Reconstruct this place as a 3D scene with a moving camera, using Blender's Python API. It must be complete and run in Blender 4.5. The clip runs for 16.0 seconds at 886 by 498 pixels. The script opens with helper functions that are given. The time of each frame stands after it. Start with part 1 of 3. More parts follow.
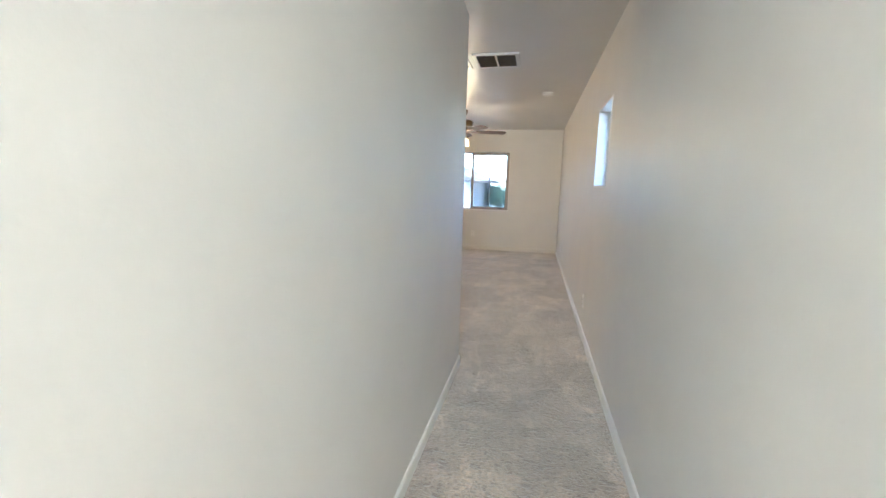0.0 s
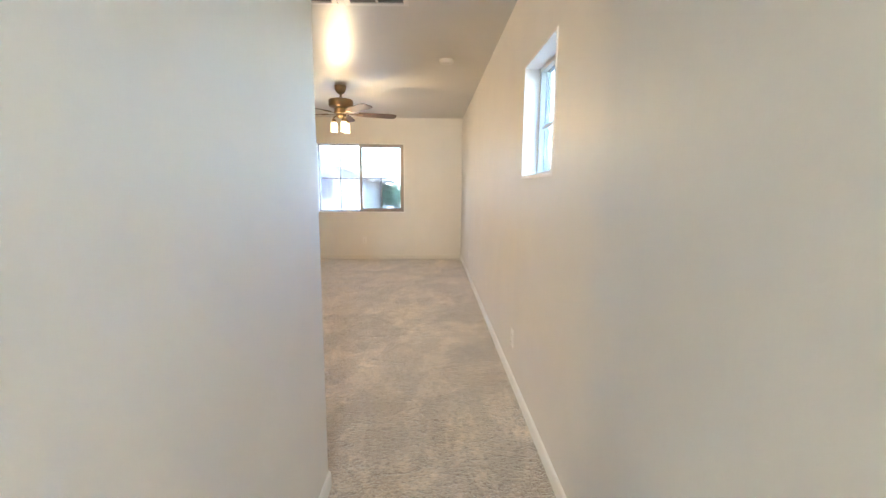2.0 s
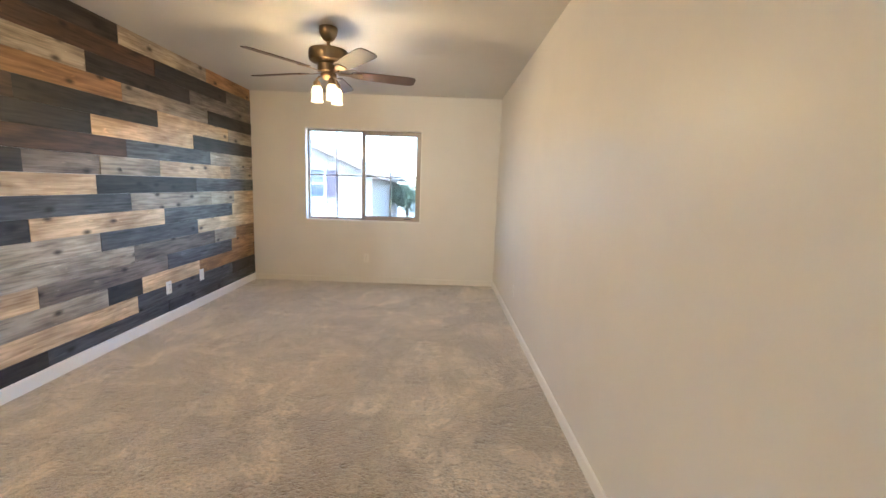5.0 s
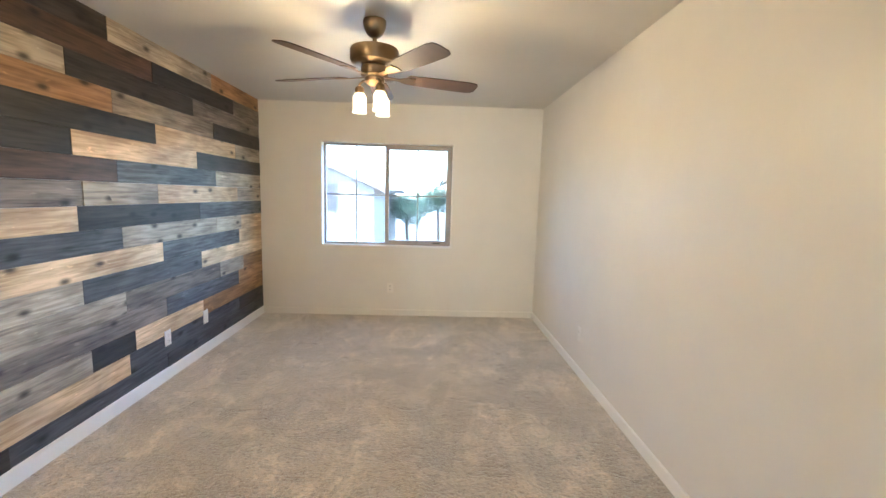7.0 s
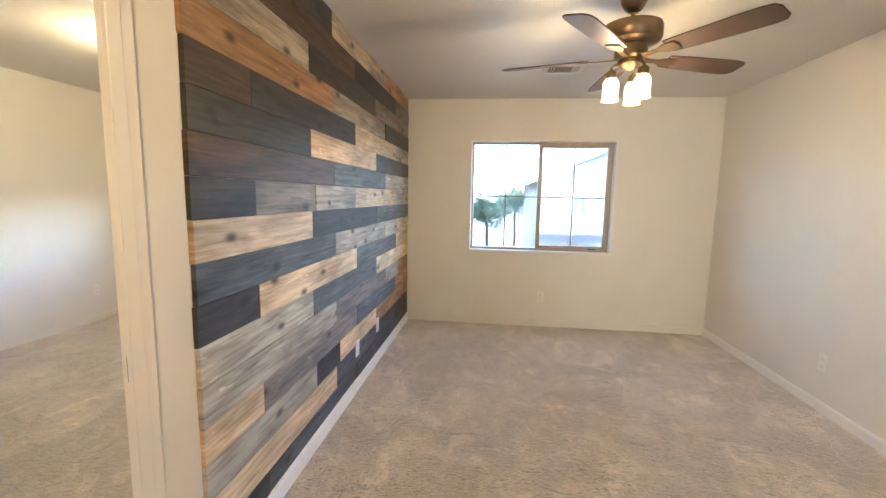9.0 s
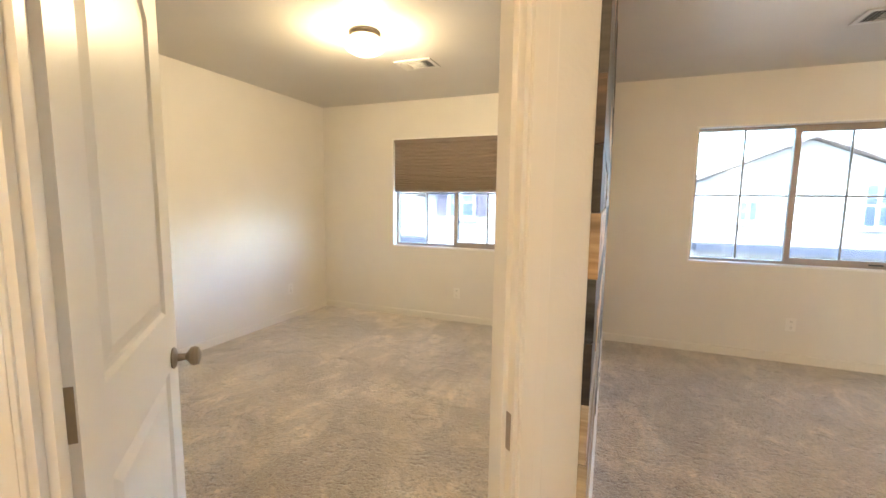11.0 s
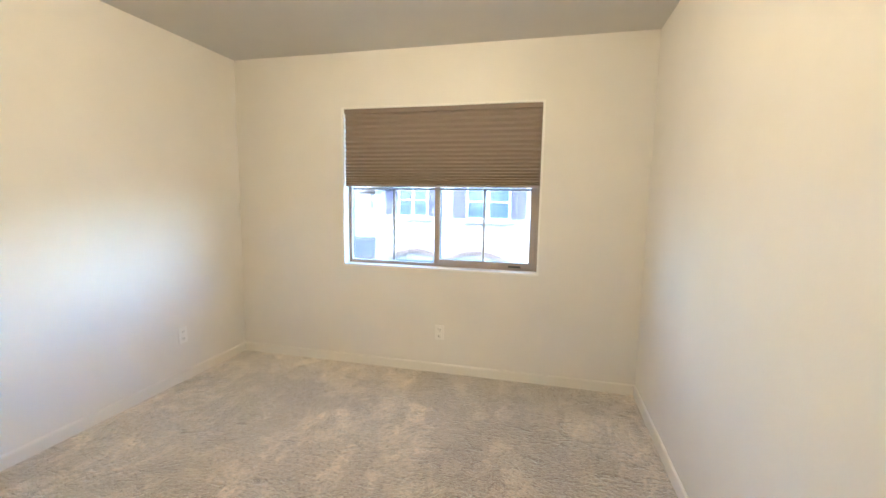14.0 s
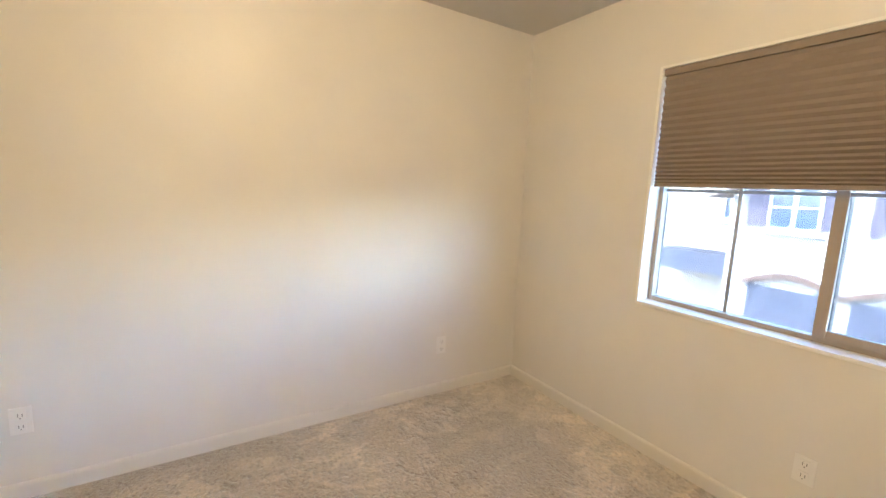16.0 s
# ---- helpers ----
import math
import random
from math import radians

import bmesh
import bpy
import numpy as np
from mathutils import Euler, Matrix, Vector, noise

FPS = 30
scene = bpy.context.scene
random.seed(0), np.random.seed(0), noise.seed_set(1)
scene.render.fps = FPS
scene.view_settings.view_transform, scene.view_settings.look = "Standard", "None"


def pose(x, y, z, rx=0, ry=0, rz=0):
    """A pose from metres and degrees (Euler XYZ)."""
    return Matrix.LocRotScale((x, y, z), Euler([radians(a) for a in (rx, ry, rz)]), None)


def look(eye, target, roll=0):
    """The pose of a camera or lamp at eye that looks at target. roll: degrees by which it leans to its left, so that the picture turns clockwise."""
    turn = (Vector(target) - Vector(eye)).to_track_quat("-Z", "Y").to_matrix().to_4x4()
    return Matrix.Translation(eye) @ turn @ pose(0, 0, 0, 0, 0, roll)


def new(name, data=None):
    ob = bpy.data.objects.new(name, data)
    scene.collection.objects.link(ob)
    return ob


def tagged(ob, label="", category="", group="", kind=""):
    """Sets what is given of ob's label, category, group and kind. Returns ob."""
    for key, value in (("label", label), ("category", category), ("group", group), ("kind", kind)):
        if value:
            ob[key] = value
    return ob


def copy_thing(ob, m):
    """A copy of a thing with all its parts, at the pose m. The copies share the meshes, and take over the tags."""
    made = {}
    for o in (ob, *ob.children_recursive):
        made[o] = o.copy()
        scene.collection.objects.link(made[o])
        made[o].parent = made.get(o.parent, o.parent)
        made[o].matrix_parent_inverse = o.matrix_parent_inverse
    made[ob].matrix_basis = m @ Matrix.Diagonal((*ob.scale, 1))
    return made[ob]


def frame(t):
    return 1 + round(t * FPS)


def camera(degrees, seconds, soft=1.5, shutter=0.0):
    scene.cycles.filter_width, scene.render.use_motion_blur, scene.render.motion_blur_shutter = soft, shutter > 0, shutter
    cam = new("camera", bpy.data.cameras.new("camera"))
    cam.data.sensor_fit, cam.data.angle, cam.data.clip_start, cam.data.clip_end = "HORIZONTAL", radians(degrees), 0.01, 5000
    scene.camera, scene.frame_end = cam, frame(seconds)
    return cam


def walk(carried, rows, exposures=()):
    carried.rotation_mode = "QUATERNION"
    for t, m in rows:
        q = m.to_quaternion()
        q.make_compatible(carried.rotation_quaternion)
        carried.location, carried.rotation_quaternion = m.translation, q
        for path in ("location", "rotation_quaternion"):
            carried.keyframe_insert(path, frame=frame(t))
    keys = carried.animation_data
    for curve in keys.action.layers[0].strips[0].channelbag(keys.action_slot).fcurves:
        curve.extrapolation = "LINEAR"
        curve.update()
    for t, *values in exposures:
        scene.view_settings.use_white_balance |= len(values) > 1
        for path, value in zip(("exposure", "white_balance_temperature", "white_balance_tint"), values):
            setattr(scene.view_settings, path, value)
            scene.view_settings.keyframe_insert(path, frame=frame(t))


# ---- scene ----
SKY, FAN_W, DOME_W, HALL_W, ALCOVE_W = 0.15, 0.145, 0.60, 3.2, 0.45
cam = camera(93.2, 16.0)
PATH = [
    (0, (0.272, -0.019, 1.325), (-0.14, 1.915, 1.022), 1.4),
    (0.5, (0.339, 0.214, 1.311), (0.176, 2.186, 1.017), 1.2),
    (1, (0.306, 0.512, 1.294), (0.289, 2.491, 1.006), 1.0),
    (1.5, (0.252, 0.9, 1.29), (0.308, 2.878, 0.999), 1.1),
    (2, (0.224, 1.265, 1.285), (0.282, 3.242, 0.99), 0.4),
    (2.5, (0.245, 1.686, 1.288), (0.282, 3.664, 0.991), 1.1),
    (3, (0.262, 2.01, 1.304), (0.286, 3.986, 0.992), 0.7),
    (3.5, (0.271, 2.304, 1.306), (0.274, 4.279, 0.991), 1.0),
    (4, (0.21, 2.588, 1.302), (0.206, 4.563, 0.99), 1.6),
    (6.5, (-0.299, 3.716, 1.409), (-0.254, 5.698, 1.145), 1.8),
    (7, (-0.471, 3.799, 1.435), (-0.416, 5.782, 1.182), 1.6),
    (7.5, (-0.704, 3.87, 1.436), (-0.657, 5.855, 1.192), 1.5),
    (8, (-0.955, 3.901, 1.428), (-0.951, 5.886, 1.184), 1.4),
    (8.5, (-1.215, 3.999, 1.403), (-1.304, 5.981, 1.155), 1.3),
    (9, (-1.506, 4.078, 1.412), (-1.734, 6.049, 1.161), 1.1),
    (9.5, (-1.808, 4.143, 1.382), (-2.205, 6.089, 1.143), 0.9),
    (10, (-2.024, 4.18, 1.34), (-2.618, 6.078, 1.123), 0.8),
    (12.3, (-2.804, 4.803, 1.344), (-3.57, 6.633, 1.096), 0.6),
    (12.5, (-2.837, 4.879, 1.349), (-3.554, 6.73, 1.104), 0.9),
    (13, (-2.955, 5.086, 1.451), (-3.53, 6.979, 1.158), 0.2),
    (13.5, (-3.103, 5.346, 1.443), (-3.573, 7.27, 1.167), 0.2),
    (14, (-3.197, 5.633, 1.349), (-3.672, 7.561, 1.111), 0.9),
    (14.5, (-3.217, 5.951, 1.403), (-3.883, 7.817, 1.128), 1.0),
    (15, (-3.312, 6.245, 1.39), (-4.281, 7.971, 1.105), 1.3),
    (15.5, (-3.406, 6.463, 1.377), (-4.74, 7.926, 1.095), 1.8),
    (16, (-3.444, 6.591, 1.377), (-5.121, 7.644, 1.093), 2.5),
]
walk(cam, [(t, look(eye, target, roll)) for t, eye, target, roll in PATH], [
    (0, 6.5, 4900, 4), (0.6, 6.7, 5600, 7), (1.5, 6.85, 5600, 6), (2.5, 7.0, 5250, 4), (4.0, 6.7, 5550, 6), (7.0, 6.95, 5150, 2),
    (9.0, 6.95, 5400, 4), (10.0, 6.85, 5850, 5), (12.5, 7.05, 5150, 4), (13.5, 7.05, 4950, 3), (15.0, 6.9, 5500, 7), (16.0, 6.85, 5600, 8)])

# ---- light ----
world = bpy.data.worlds.new("sky")
scene.world = world
world.use_nodes = True
wn = world.node_tree
sky = wn.nodes.new("ShaderNodeTexSky")
sky.sky_type, sky.sun_disc = "NISHITA", False
sky.sun_elevation, sky.sun_rotation = radians(52), radians(200)
sky.dust_density, sky.ozone_density = 1.0, 0.3
wn.nodes["Background"].inputs["Strength"].default_value = SKY
wn.links.new(sky.outputs[0], wn.nodes["Background"].inputs["Color"])

sun = new("sun", bpy.data.lights.new("sun", "SUN"))
sun.data.energy, sun.data.angle, sun.data.color = 0.6, radians(12), (1.0, 0.95, 0.88)
sun.matrix_world = look((-8, -20, 28), (0, 0, 0))


# ---- materials ----
def material(name, colour, rough=0.5, metal=0.0, scale=3.0, vary=0.06, bump=0.0, bump_scale=200.0, spec=0.5, per_object=0.0):
    """A surface with a slow change of tone, a fine relief and, if asked, a tone of its own for each object."""
    m = bpy.data.materials.new(name)
    m.use_nodes = True
    nt = m.node_tree
    b = nt.nodes["Principled BSDF"]
    b.inputs["Roughness"].default_value = rough
    b.inputs["Metallic"].default_value = metal
    b.inputs["Specular IOR Level"].default_value = spec
    co = nt.nodes.new("ShaderNodeTexCoord")
    n = nt.nodes.new("ShaderNodeTexNoise")
    n.inputs["Scale"].default_value, n.inputs["Detail"].default_value = scale, 5
    nt.links.new(co.outputs["Object"], n.inputs["Vector"])
    mr = nt.nodes.new("ShaderNodeMapRange")
    mr.inputs["From Min"].default_value, mr.inputs["From Max"].default_value = 0.3, 0.7
    mr.inputs["To Min"].default_value, mr.inputs["To Max"].default_value = 1 - vary, 1 + vary
    nt.links.new(n.outputs["Fac"], mr.inputs["Value"])
    hsv = nt.nodes.new("ShaderNodeHueSaturation")
    hsv.inputs["Color"].default_value = (*colour, 1)
    last = mr.outputs[0]
    if per_object:
        oi = nt.nodes.new("ShaderNodeObjectInfo")
        m2 = nt.nodes.new("ShaderNodeMapRange")
        m2.inputs["To Min"].default_value, m2.inputs["To Max"].default_value = 1 - per_object, 1 + per_object
        nt.links.new(oi.outputs["Random"], m2.inputs["Value"])
        mu = nt.nodes.new("ShaderNodeMath")
        mu.operation = "MULTIPLY"
        nt.links.new(last, mu.inputs[0])
        nt.links.new(m2.outputs[0], mu.inputs[1])
        last = mu.outputs[0]
    nt.links.new(last, hsv.inputs["Value"])
    nt.links.new(hsv.outputs[0], b.inputs["Base Color"])
    if bump:
        n2 = nt.nodes.new("ShaderNodeTexNoise")
        n2.inputs["Scale"].default_value, n2.inputs["Detail"].default_value = bump_scale, 3
        nt.links.new(co.outputs["Object"], n2.inputs["Vector"])
        bp = nt.nodes.new("ShaderNodeBump")
        bp.inputs["Strength"].default_value, bp.inputs["Distance"].default_value = bump, 0.002
        nt.links.new(n2.outputs["Fac"], bp.inputs["Height"])
        nt.links.new(bp.outputs[0], b.inputs["Normal"])
    return m


def carpet_material():
    """Cut-pile carpet: tufted pile with the shade of its hollows in the colour, brushed patches and footmarks."""
    m = bpy.data.materials.new("carpet")
    m.use_nodes = True
    nt = m.node_tree
    b = nt.nodes["Principled BSDF"]
    b.inputs["Roughness"].default_value = 0.95
    b.inputs["Specular IOR Level"].default_value = 0.1
    b.inputs["Sheen Weight"].default_value = 1.0
    b.inputs["Sheen Roughness"].default_value = 0.5
    co = nt.nodes.new("ShaderNodeTexCoord")

    def tex(scale, detail=3, warp=0.0, stretch=(1, 1, 1), rough=0.5):
        mp = nt.nodes.new("ShaderNodeMapping")
        mp.inputs["Scale"].default_value = stretch
        nt.links.new(co.outputs["Object"], mp.inputs["Vector"])
        t = nt.nodes.new("ShaderNodeTexNoise")
        t.inputs["Scale"].default_value, t.inputs["Detail"].default_value = scale, detail
        t.inputs["Distortion"].default_value, t.inputs["Roughness"].default_value = warp, rough
        nt.links.new(mp.outputs[0], t.inputs["Vector"])
        return t.outputs["Fac"]

    def ramp(fac, lo, hi, a, c):
        r = nt.nodes.new("ShaderNodeMapRange")
        r.interpolation_type = "SMOOTHSTEP"
        for key, v in (("From Min", lo), ("From Max", hi), ("To Min", a), ("To Max", c)):
            r.inputs[key].default_value = v
        nt.links.new(fac, r.inputs["Value"])
        return r.outputs[0]

    def mul(p, q):
        r = nt.nodes.new("ShaderNodeMath")
        r.operation = "MULTIPLY"
        nt.links.new(p, r.inputs[0])
        nt.links.new(q, r.inputs[1])
        return r.outputs[0]

    patches = mul(ramp(tex(1.3, 3, 0.6, (1.0, 1.3, 1)), 0.42, 0.58, 0.80, 1.06), ramp(tex(1.7, 4, 1.6, (1.5, 0.8, 1), 0.6), 0.50, 0.56, 0.92, 1.16))
    marks = ramp(tex(5.0, 3, 1.2, (1.2, 0.9, 1)), 0.55, 0.60, 0.93, 1.15)
    # shade in the folds and pile hollows, painted into the colour where the relief dips
    shaded_creases = ramp(tex(7.0, 4, 1.8, (0.7, 1.5, 1), 0.6), 0.31, 0.45, 0.72, 1.0)
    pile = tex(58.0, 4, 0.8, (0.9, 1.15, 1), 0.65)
    shaded_tufts = mul(ramp(tex(170.0, 2, 0.0, (1, 1, 1), 0.7), 0.3, 0.7, 0.84, 1.14), ramp(pile, 0.37, 0.55, 0.62, 1.08))
    value = mul(mul(patches, marks), mul(shaded_creases, shaded_tufts))
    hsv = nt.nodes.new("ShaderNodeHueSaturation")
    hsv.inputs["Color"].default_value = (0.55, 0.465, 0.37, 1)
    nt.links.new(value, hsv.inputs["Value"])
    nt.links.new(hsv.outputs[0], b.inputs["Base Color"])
    b1 = nt.nodes.new("ShaderNodeBump")
    b1.inputs["Strength"].default_value, b1.inputs["Distance"].default_value = 0.8, 0.03
    nt.links.new(shaded_creases, b1.inputs["Height"])
    b2 = nt.nodes.new("ShaderNodeBump")
    b2.inputs["Strength"].default_value, b2.inputs["Distance"].default_value = 1.0, 0.014
    nt.links.new(pile, b2.inputs["Height"])
    nt.links.new(b1.outputs[0], b2.inputs["Normal"])
    nt.links.new(b2.outputs[0], b.inputs["Normal"])
    return m


def wood_material(name, dark, light, grey=0.0):
    """A stained board: grain along the board, knots and worn streaks, moved about from board to board."""
    m = bpy.data.materials.new(name)
    m.use_nodes = True
    nt = m.node_tree
    b = nt.nodes["Principled BSDF"]
    b.inputs["Roughness"].default_value = 0.47
    b.inputs["Specular IOR Level"].default_value = 0.4
    co = nt.nodes.new("ShaderNodeTexCoord")
    oi = nt.nodes.new("ShaderNodeObjectInfo")
    sc = nt.nodes.new("ShaderNodeVectorMath")
    sc.operation = "SCALE"
    sc.inputs[0].default_value = (17.0, 31.0, 23.0)
    nt.links.new(oi.outputs["Random"], sc.inputs["Scale"])
    ad = nt.nodes.new("ShaderNodeVectorMath")
    nt.links.new(co.outputs["Object"], ad.inputs[0])
    nt.links.new(sc.outputs[0], ad.inputs[1])

    def tex(kind, stretch, scale, detail=4, warp=0.0):
        mp = nt.nodes.new("ShaderNodeMapping")
        mp.inputs["Scale"].default_value = stretch
        nt.links.new(ad.outputs[0], mp.inputs["Vector"])
        t = nt.nodes.new(kind)
        t.inputs["Scale"].default_value = scale
        if kind == "ShaderNodeTexNoise":
            t.inputs["Detail"].default_value, t.inputs["Distortion"].default_value = detail, warp
        nt.links.new(mp.outputs[0], t.inputs["Vector"])
        return t.outputs[0]

    grain = tex("ShaderNodeTexNoise", (1, 1.6, 26), 2.4, 6, 0.6)
    cloud = tex("ShaderNodeTexNoise", (1, 1.3, 5), 2.0, 3, 0.8)
    sx = nt.nodes.new("ShaderNodeSeparateXYZ")
    nt.links.new(ad.outputs[0], sx.inputs[0])
    cx_ = nt.nodes.new("ShaderNodeCombineXYZ")
    for k_, gain in ((1, 4.0), (2, 8.0)):
        mg = nt.nodes.new("ShaderNodeMath")
        mg.operation = "MULTIPLY"
        mg.inputs[1].default_value = gain
        nt.links.new(sx.outputs[k_], mg.inputs[0])
        nt.links.new(mg.outputs[0], cx_.inputs[k_ - 1])
    vor = nt.nodes.new("ShaderNodeTexVoronoi")
    vor.voronoi_dimensions = "2D"
    vor.inputs["Scale"].default_value = 1.0
    nt.links.new(cx_.outputs[0], vor.inputs["Vector"])
    some = nt.nodes.new("ShaderNodeSeparateColor")
    nt.links.new(vor.outputs["Color"], some.inputs[0])
    far_ = nt.nodes.new("ShaderNodeMath")
    far_.operation = "LESS_THAN"
    far_.inputs[1].default_value = 0.68
    nt.links.new(some.outputs[0], far_.inputs[0])
    kn = nt.nodes.new("ShaderNodeMath")
    nt.links.new(vor.outputs["Distance"], kn.inputs[0])
    nt.links.new(far_.outputs[0], kn.inputs[1])
    knot = kn.outputs[0]
    mix = nt.nodes.new("ShaderNodeMath")
    mix.operation = "MULTIPLY_ADD"
    mix.inputs[1].default_value, mix.inputs[2].default_value = 0.75, -0.05
    nt.links.new(grain, mix.inputs[0])
    plus = nt.nodes.new("ShaderNodeMath")
    plus.operation = "MULTIPLY_ADD"
    plus.inputs[1].default_value = 0.55
    nt.links.new(cloud, plus.inputs[0])
    nt.links.new(mix.outputs[0], plus.inputs[2])
    cr = nt.nodes.new("ShaderNodeValToRGB")
    cr.color_ramp.elements[0].position, cr.color_ramp.elements[0].color = 0.42, (*dark, 1)
    cr.color_ramp.elements[1].position, cr.color_ramp.elements[1].color = 0.73, (*light, 1)
    nt.links.new(plus.outputs[0], cr.inputs[0])
    kr = nt.nodes.new("ShaderNodeMapRange")
    kr.interpolation_type = "SMOOTHSTEP"
    for key, v in (("From Min", 0.02), ("From Max", 0.23), ("To Min", 0.14), ("To Max", 1.0)):
        kr.inputs[key].default_value = v
    nt.links.new(knot, kr.inputs["Value"])
    tone = nt.nodes.new("ShaderNodeMapRange")
    tone.inputs["To Min"].default_value, tone.inputs["To Max"].default_value = 0.82, 1.2
    nt.links.new(oi.outputs["Random"], tone.inputs["Value"])
    mm = nt.nodes.new("ShaderNodeMath")
    mm.operation = "MULTIPLY"
    nt.links.new(kr.outputs[0], mm.inputs[0])
    nt.links.new(tone.outputs[0], mm.inputs[1])
    # smudges across the grain and thin pale scuffs
    last = mm.outputs[0]
    for fac, lo, hi, a_, c_ in ((tex("ShaderNodeTexNoise", (1, 1.4, 4.0), 1.1, 3, 0.8), 0.36, 0.60, 0.74, 1.12), (tex("ShaderNodeTexNoise", (1, 5.0, 22), 1.8, 6, 0.8), 0.66, 0.72, 1.0, 1.5)):
        rr = nt.nodes.new("ShaderNodeMapRange")
        rr.interpolation_type = "SMOOTHSTEP"
        for key, v in (("From Min", lo), ("From Max", hi), ("To Min", a_), ("To Max", c_)):
            rr.inputs[key].default_value = v
        nt.links.new(fac, rr.inputs["Value"])
        mt = nt.nodes.new("ShaderNodeMath")
        mt.operation = "MULTIPLY"
        nt.links.new(last, mt.inputs[0])
        nt.links.new(rr.outputs[0], mt.inputs[1])
        last = mt.outputs[0]
    hsv = nt.nodes.new("ShaderNodeHueSaturation")
    nt.links.new(cr.outputs[0], hsv.inputs["Color"])
    nt.links.new(last, hsv.inputs["Value"])
    nt.links.new(hsv.outputs[0], b.inputs["Base Color"])
    bp = nt.nodes.new("ShaderNodeBump")
    bp.inputs["Strength"].default_value, bp.inputs["Distance"].default_value = 0.35, 0.002
    nt.links.new(grain, bp.inputs["Height"])
    nt.links.new(bp.outputs[0], b.inputs["Normal"])
    return m


def glass_material(name, tint=(1, 1, 1)):
    m = bpy.data.materials.new(name)
    m.use_nodes = True
    nt = m.node_tree
    for n in list(nt.nodes):
        if n.type == "BSDF_PRINCIPLED":
            nt.nodes.remove(n)
    out = next(n for n in nt.nodes if n.type == "OUTPUT_MATERIAL")
    tr = nt.nodes.new("ShaderNodeBsdfTransparent")
    tr.inputs["Color"].default_value = (*tint, 1)
    gl = nt.nodes.new("ShaderNodeBsdfGlossy")
    gl.inputs["Roughness"].default_value = 0.02
    lw = nt.nodes.new("ShaderNodeLayerWeight")
    lw.inputs["Blend"].default_value = 0.5
    pw = nt.nodes.new("ShaderNodeMath")
    pw.operation = "POWER"
    pw.inputs[1].default_value = 4.0
    nt.links.new(lw.outputs["Facing"], pw.inputs[0])
    fr = nt.nodes.new("ShaderNodeMapRange")
    fr.inputs["To Min"].default_value, fr.inputs["To Max"].default_value = 0.03, 0.7
    nt.links.new(pw.outputs[0], fr.inputs["Value"])
    mix = nt.nodes.new("ShaderNodeMixShader")
    nt.links.new(fr.outputs[0], mix.inputs[0])
    nt.links.new(tr.outputs[0], mix.inputs[1])
    nt.links.new(gl.outputs[0], mix.inputs[2])
    nt.links.new(mix.outputs[0], out.inputs["Surface"])
    return m


def glow_material(name, colour, strength):
    m = material(name, (0.9, 0.85, 0.75), 0.3, vary=0.02)
    b = m.node_tree.nodes["Principled BSDF"]
    b.inputs["Emission Color"].default_value = (*colour, 1)
    b.inputs["Emission Strength"].default_value = strength
    return m


PAINT = material("wall_paint", (0.735, 0.71, 0.665), 0.40, vary=0.02, bump=0.25, bump_scale=90, spec=0.42)
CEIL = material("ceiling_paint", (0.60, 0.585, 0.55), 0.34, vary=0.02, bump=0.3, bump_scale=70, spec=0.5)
TRIM = material("cream_trim", (0.745, 0.715, 0.665), 0.35, vary=0.02)
WHITE = material("white_trim", (0.84, 0.83, 0.80), 0.35, vary=0.02)
DOORPAINT = material("door_paint", (0.80, 0.775, 0.72), 0.33, vary=0.02, bump=0.05)
CARPET = carpet_material()
VINYL = material("taupe_vinyl", (0.36, 0.31, 0.255), 0.4, vary=0.04)
RETURN = material("window_return_paint", (0.82, 0.80, 0.76), 0.4, vary=0.02)
# vinyl for the small window, its colour lightened to paint in the daylight's bloom
GLARE_VINYL = material("glare_lightened_vinyl", (0.56, 0.56, 0.53), 0.4, vary=0.04)
MUNTIN = material("grey_muntin", (0.28, 0.285, 0.28), 0.4)
GLASS = glass_material("coated_window_glass", (0.29, 0.302, 0.306))
BLACK = material("black_plastic", (0.02, 0.02, 0.02), 0.4)
PLATE = material("white_plastic", (0.80, 0.78, 0.74), 0.3, vary=0.01)
OUTLET_SLOT = material("grey_slot", (0.20, 0.19, 0.17), 0.6)
SLOT = material("dark_slot", (0.05, 0.045, 0.04), 0.6)
NICKEL = material("aged_nickel", (0.33, 0.28, 0.22), 0.28, 1.0, vary=0.08)
BRASS = material("antique_brass", (0.24, 0.175, 0.105), 0.28, 1.0, vary=0.1)
BLADE = material("walnut_blade", (0.055, 0.033, 0.024), 0.45, scale=9, vary=0.25)
JAR = glow_material("lit_glass_jar", (1.0, 0.62, 0.27), 0.035)
DOME = glow_material("lit_opal_glass", (1.0, 0.76, 0.45), 0.10)
FABRIC = material("taupe_shade_fabric", (0.27, 0.22, 0.18), 0.85, scale=4, vary=0.02, spec=0.2)
VENT = material("white_enamel", (0.72, 0.71, 0.68), 0.4, vary=0.03)
FILTER = material("grey_grille", (0.27, 0.255, 0.235), 0.8, scale=30, vary=0.1)
STUCCO = material("pale_stucco", (0.44, 0.39, 0.345), 0.9, scale=1.5, vary=0.05, bump=0.5, bump_scale=60)
STUCCO2 = material("sand_stucco", (0.50, 0.455, 0.41), 0.9, scale=1.5, vary=0.05, bump=0.5, bump_scale=60)
SHUTTER = material("mauve_shutter", (0.13, 0.105, 0.135), 0.6, vary=0.05)
OUTGLASS = material("reflecting_pane", (0.08, 0.105, 0.15), 0.1, vary=0.1)
GARAGE = material("slate_garage_door", (0.085, 0.085, 0.11), 0.6, vary=0.06)
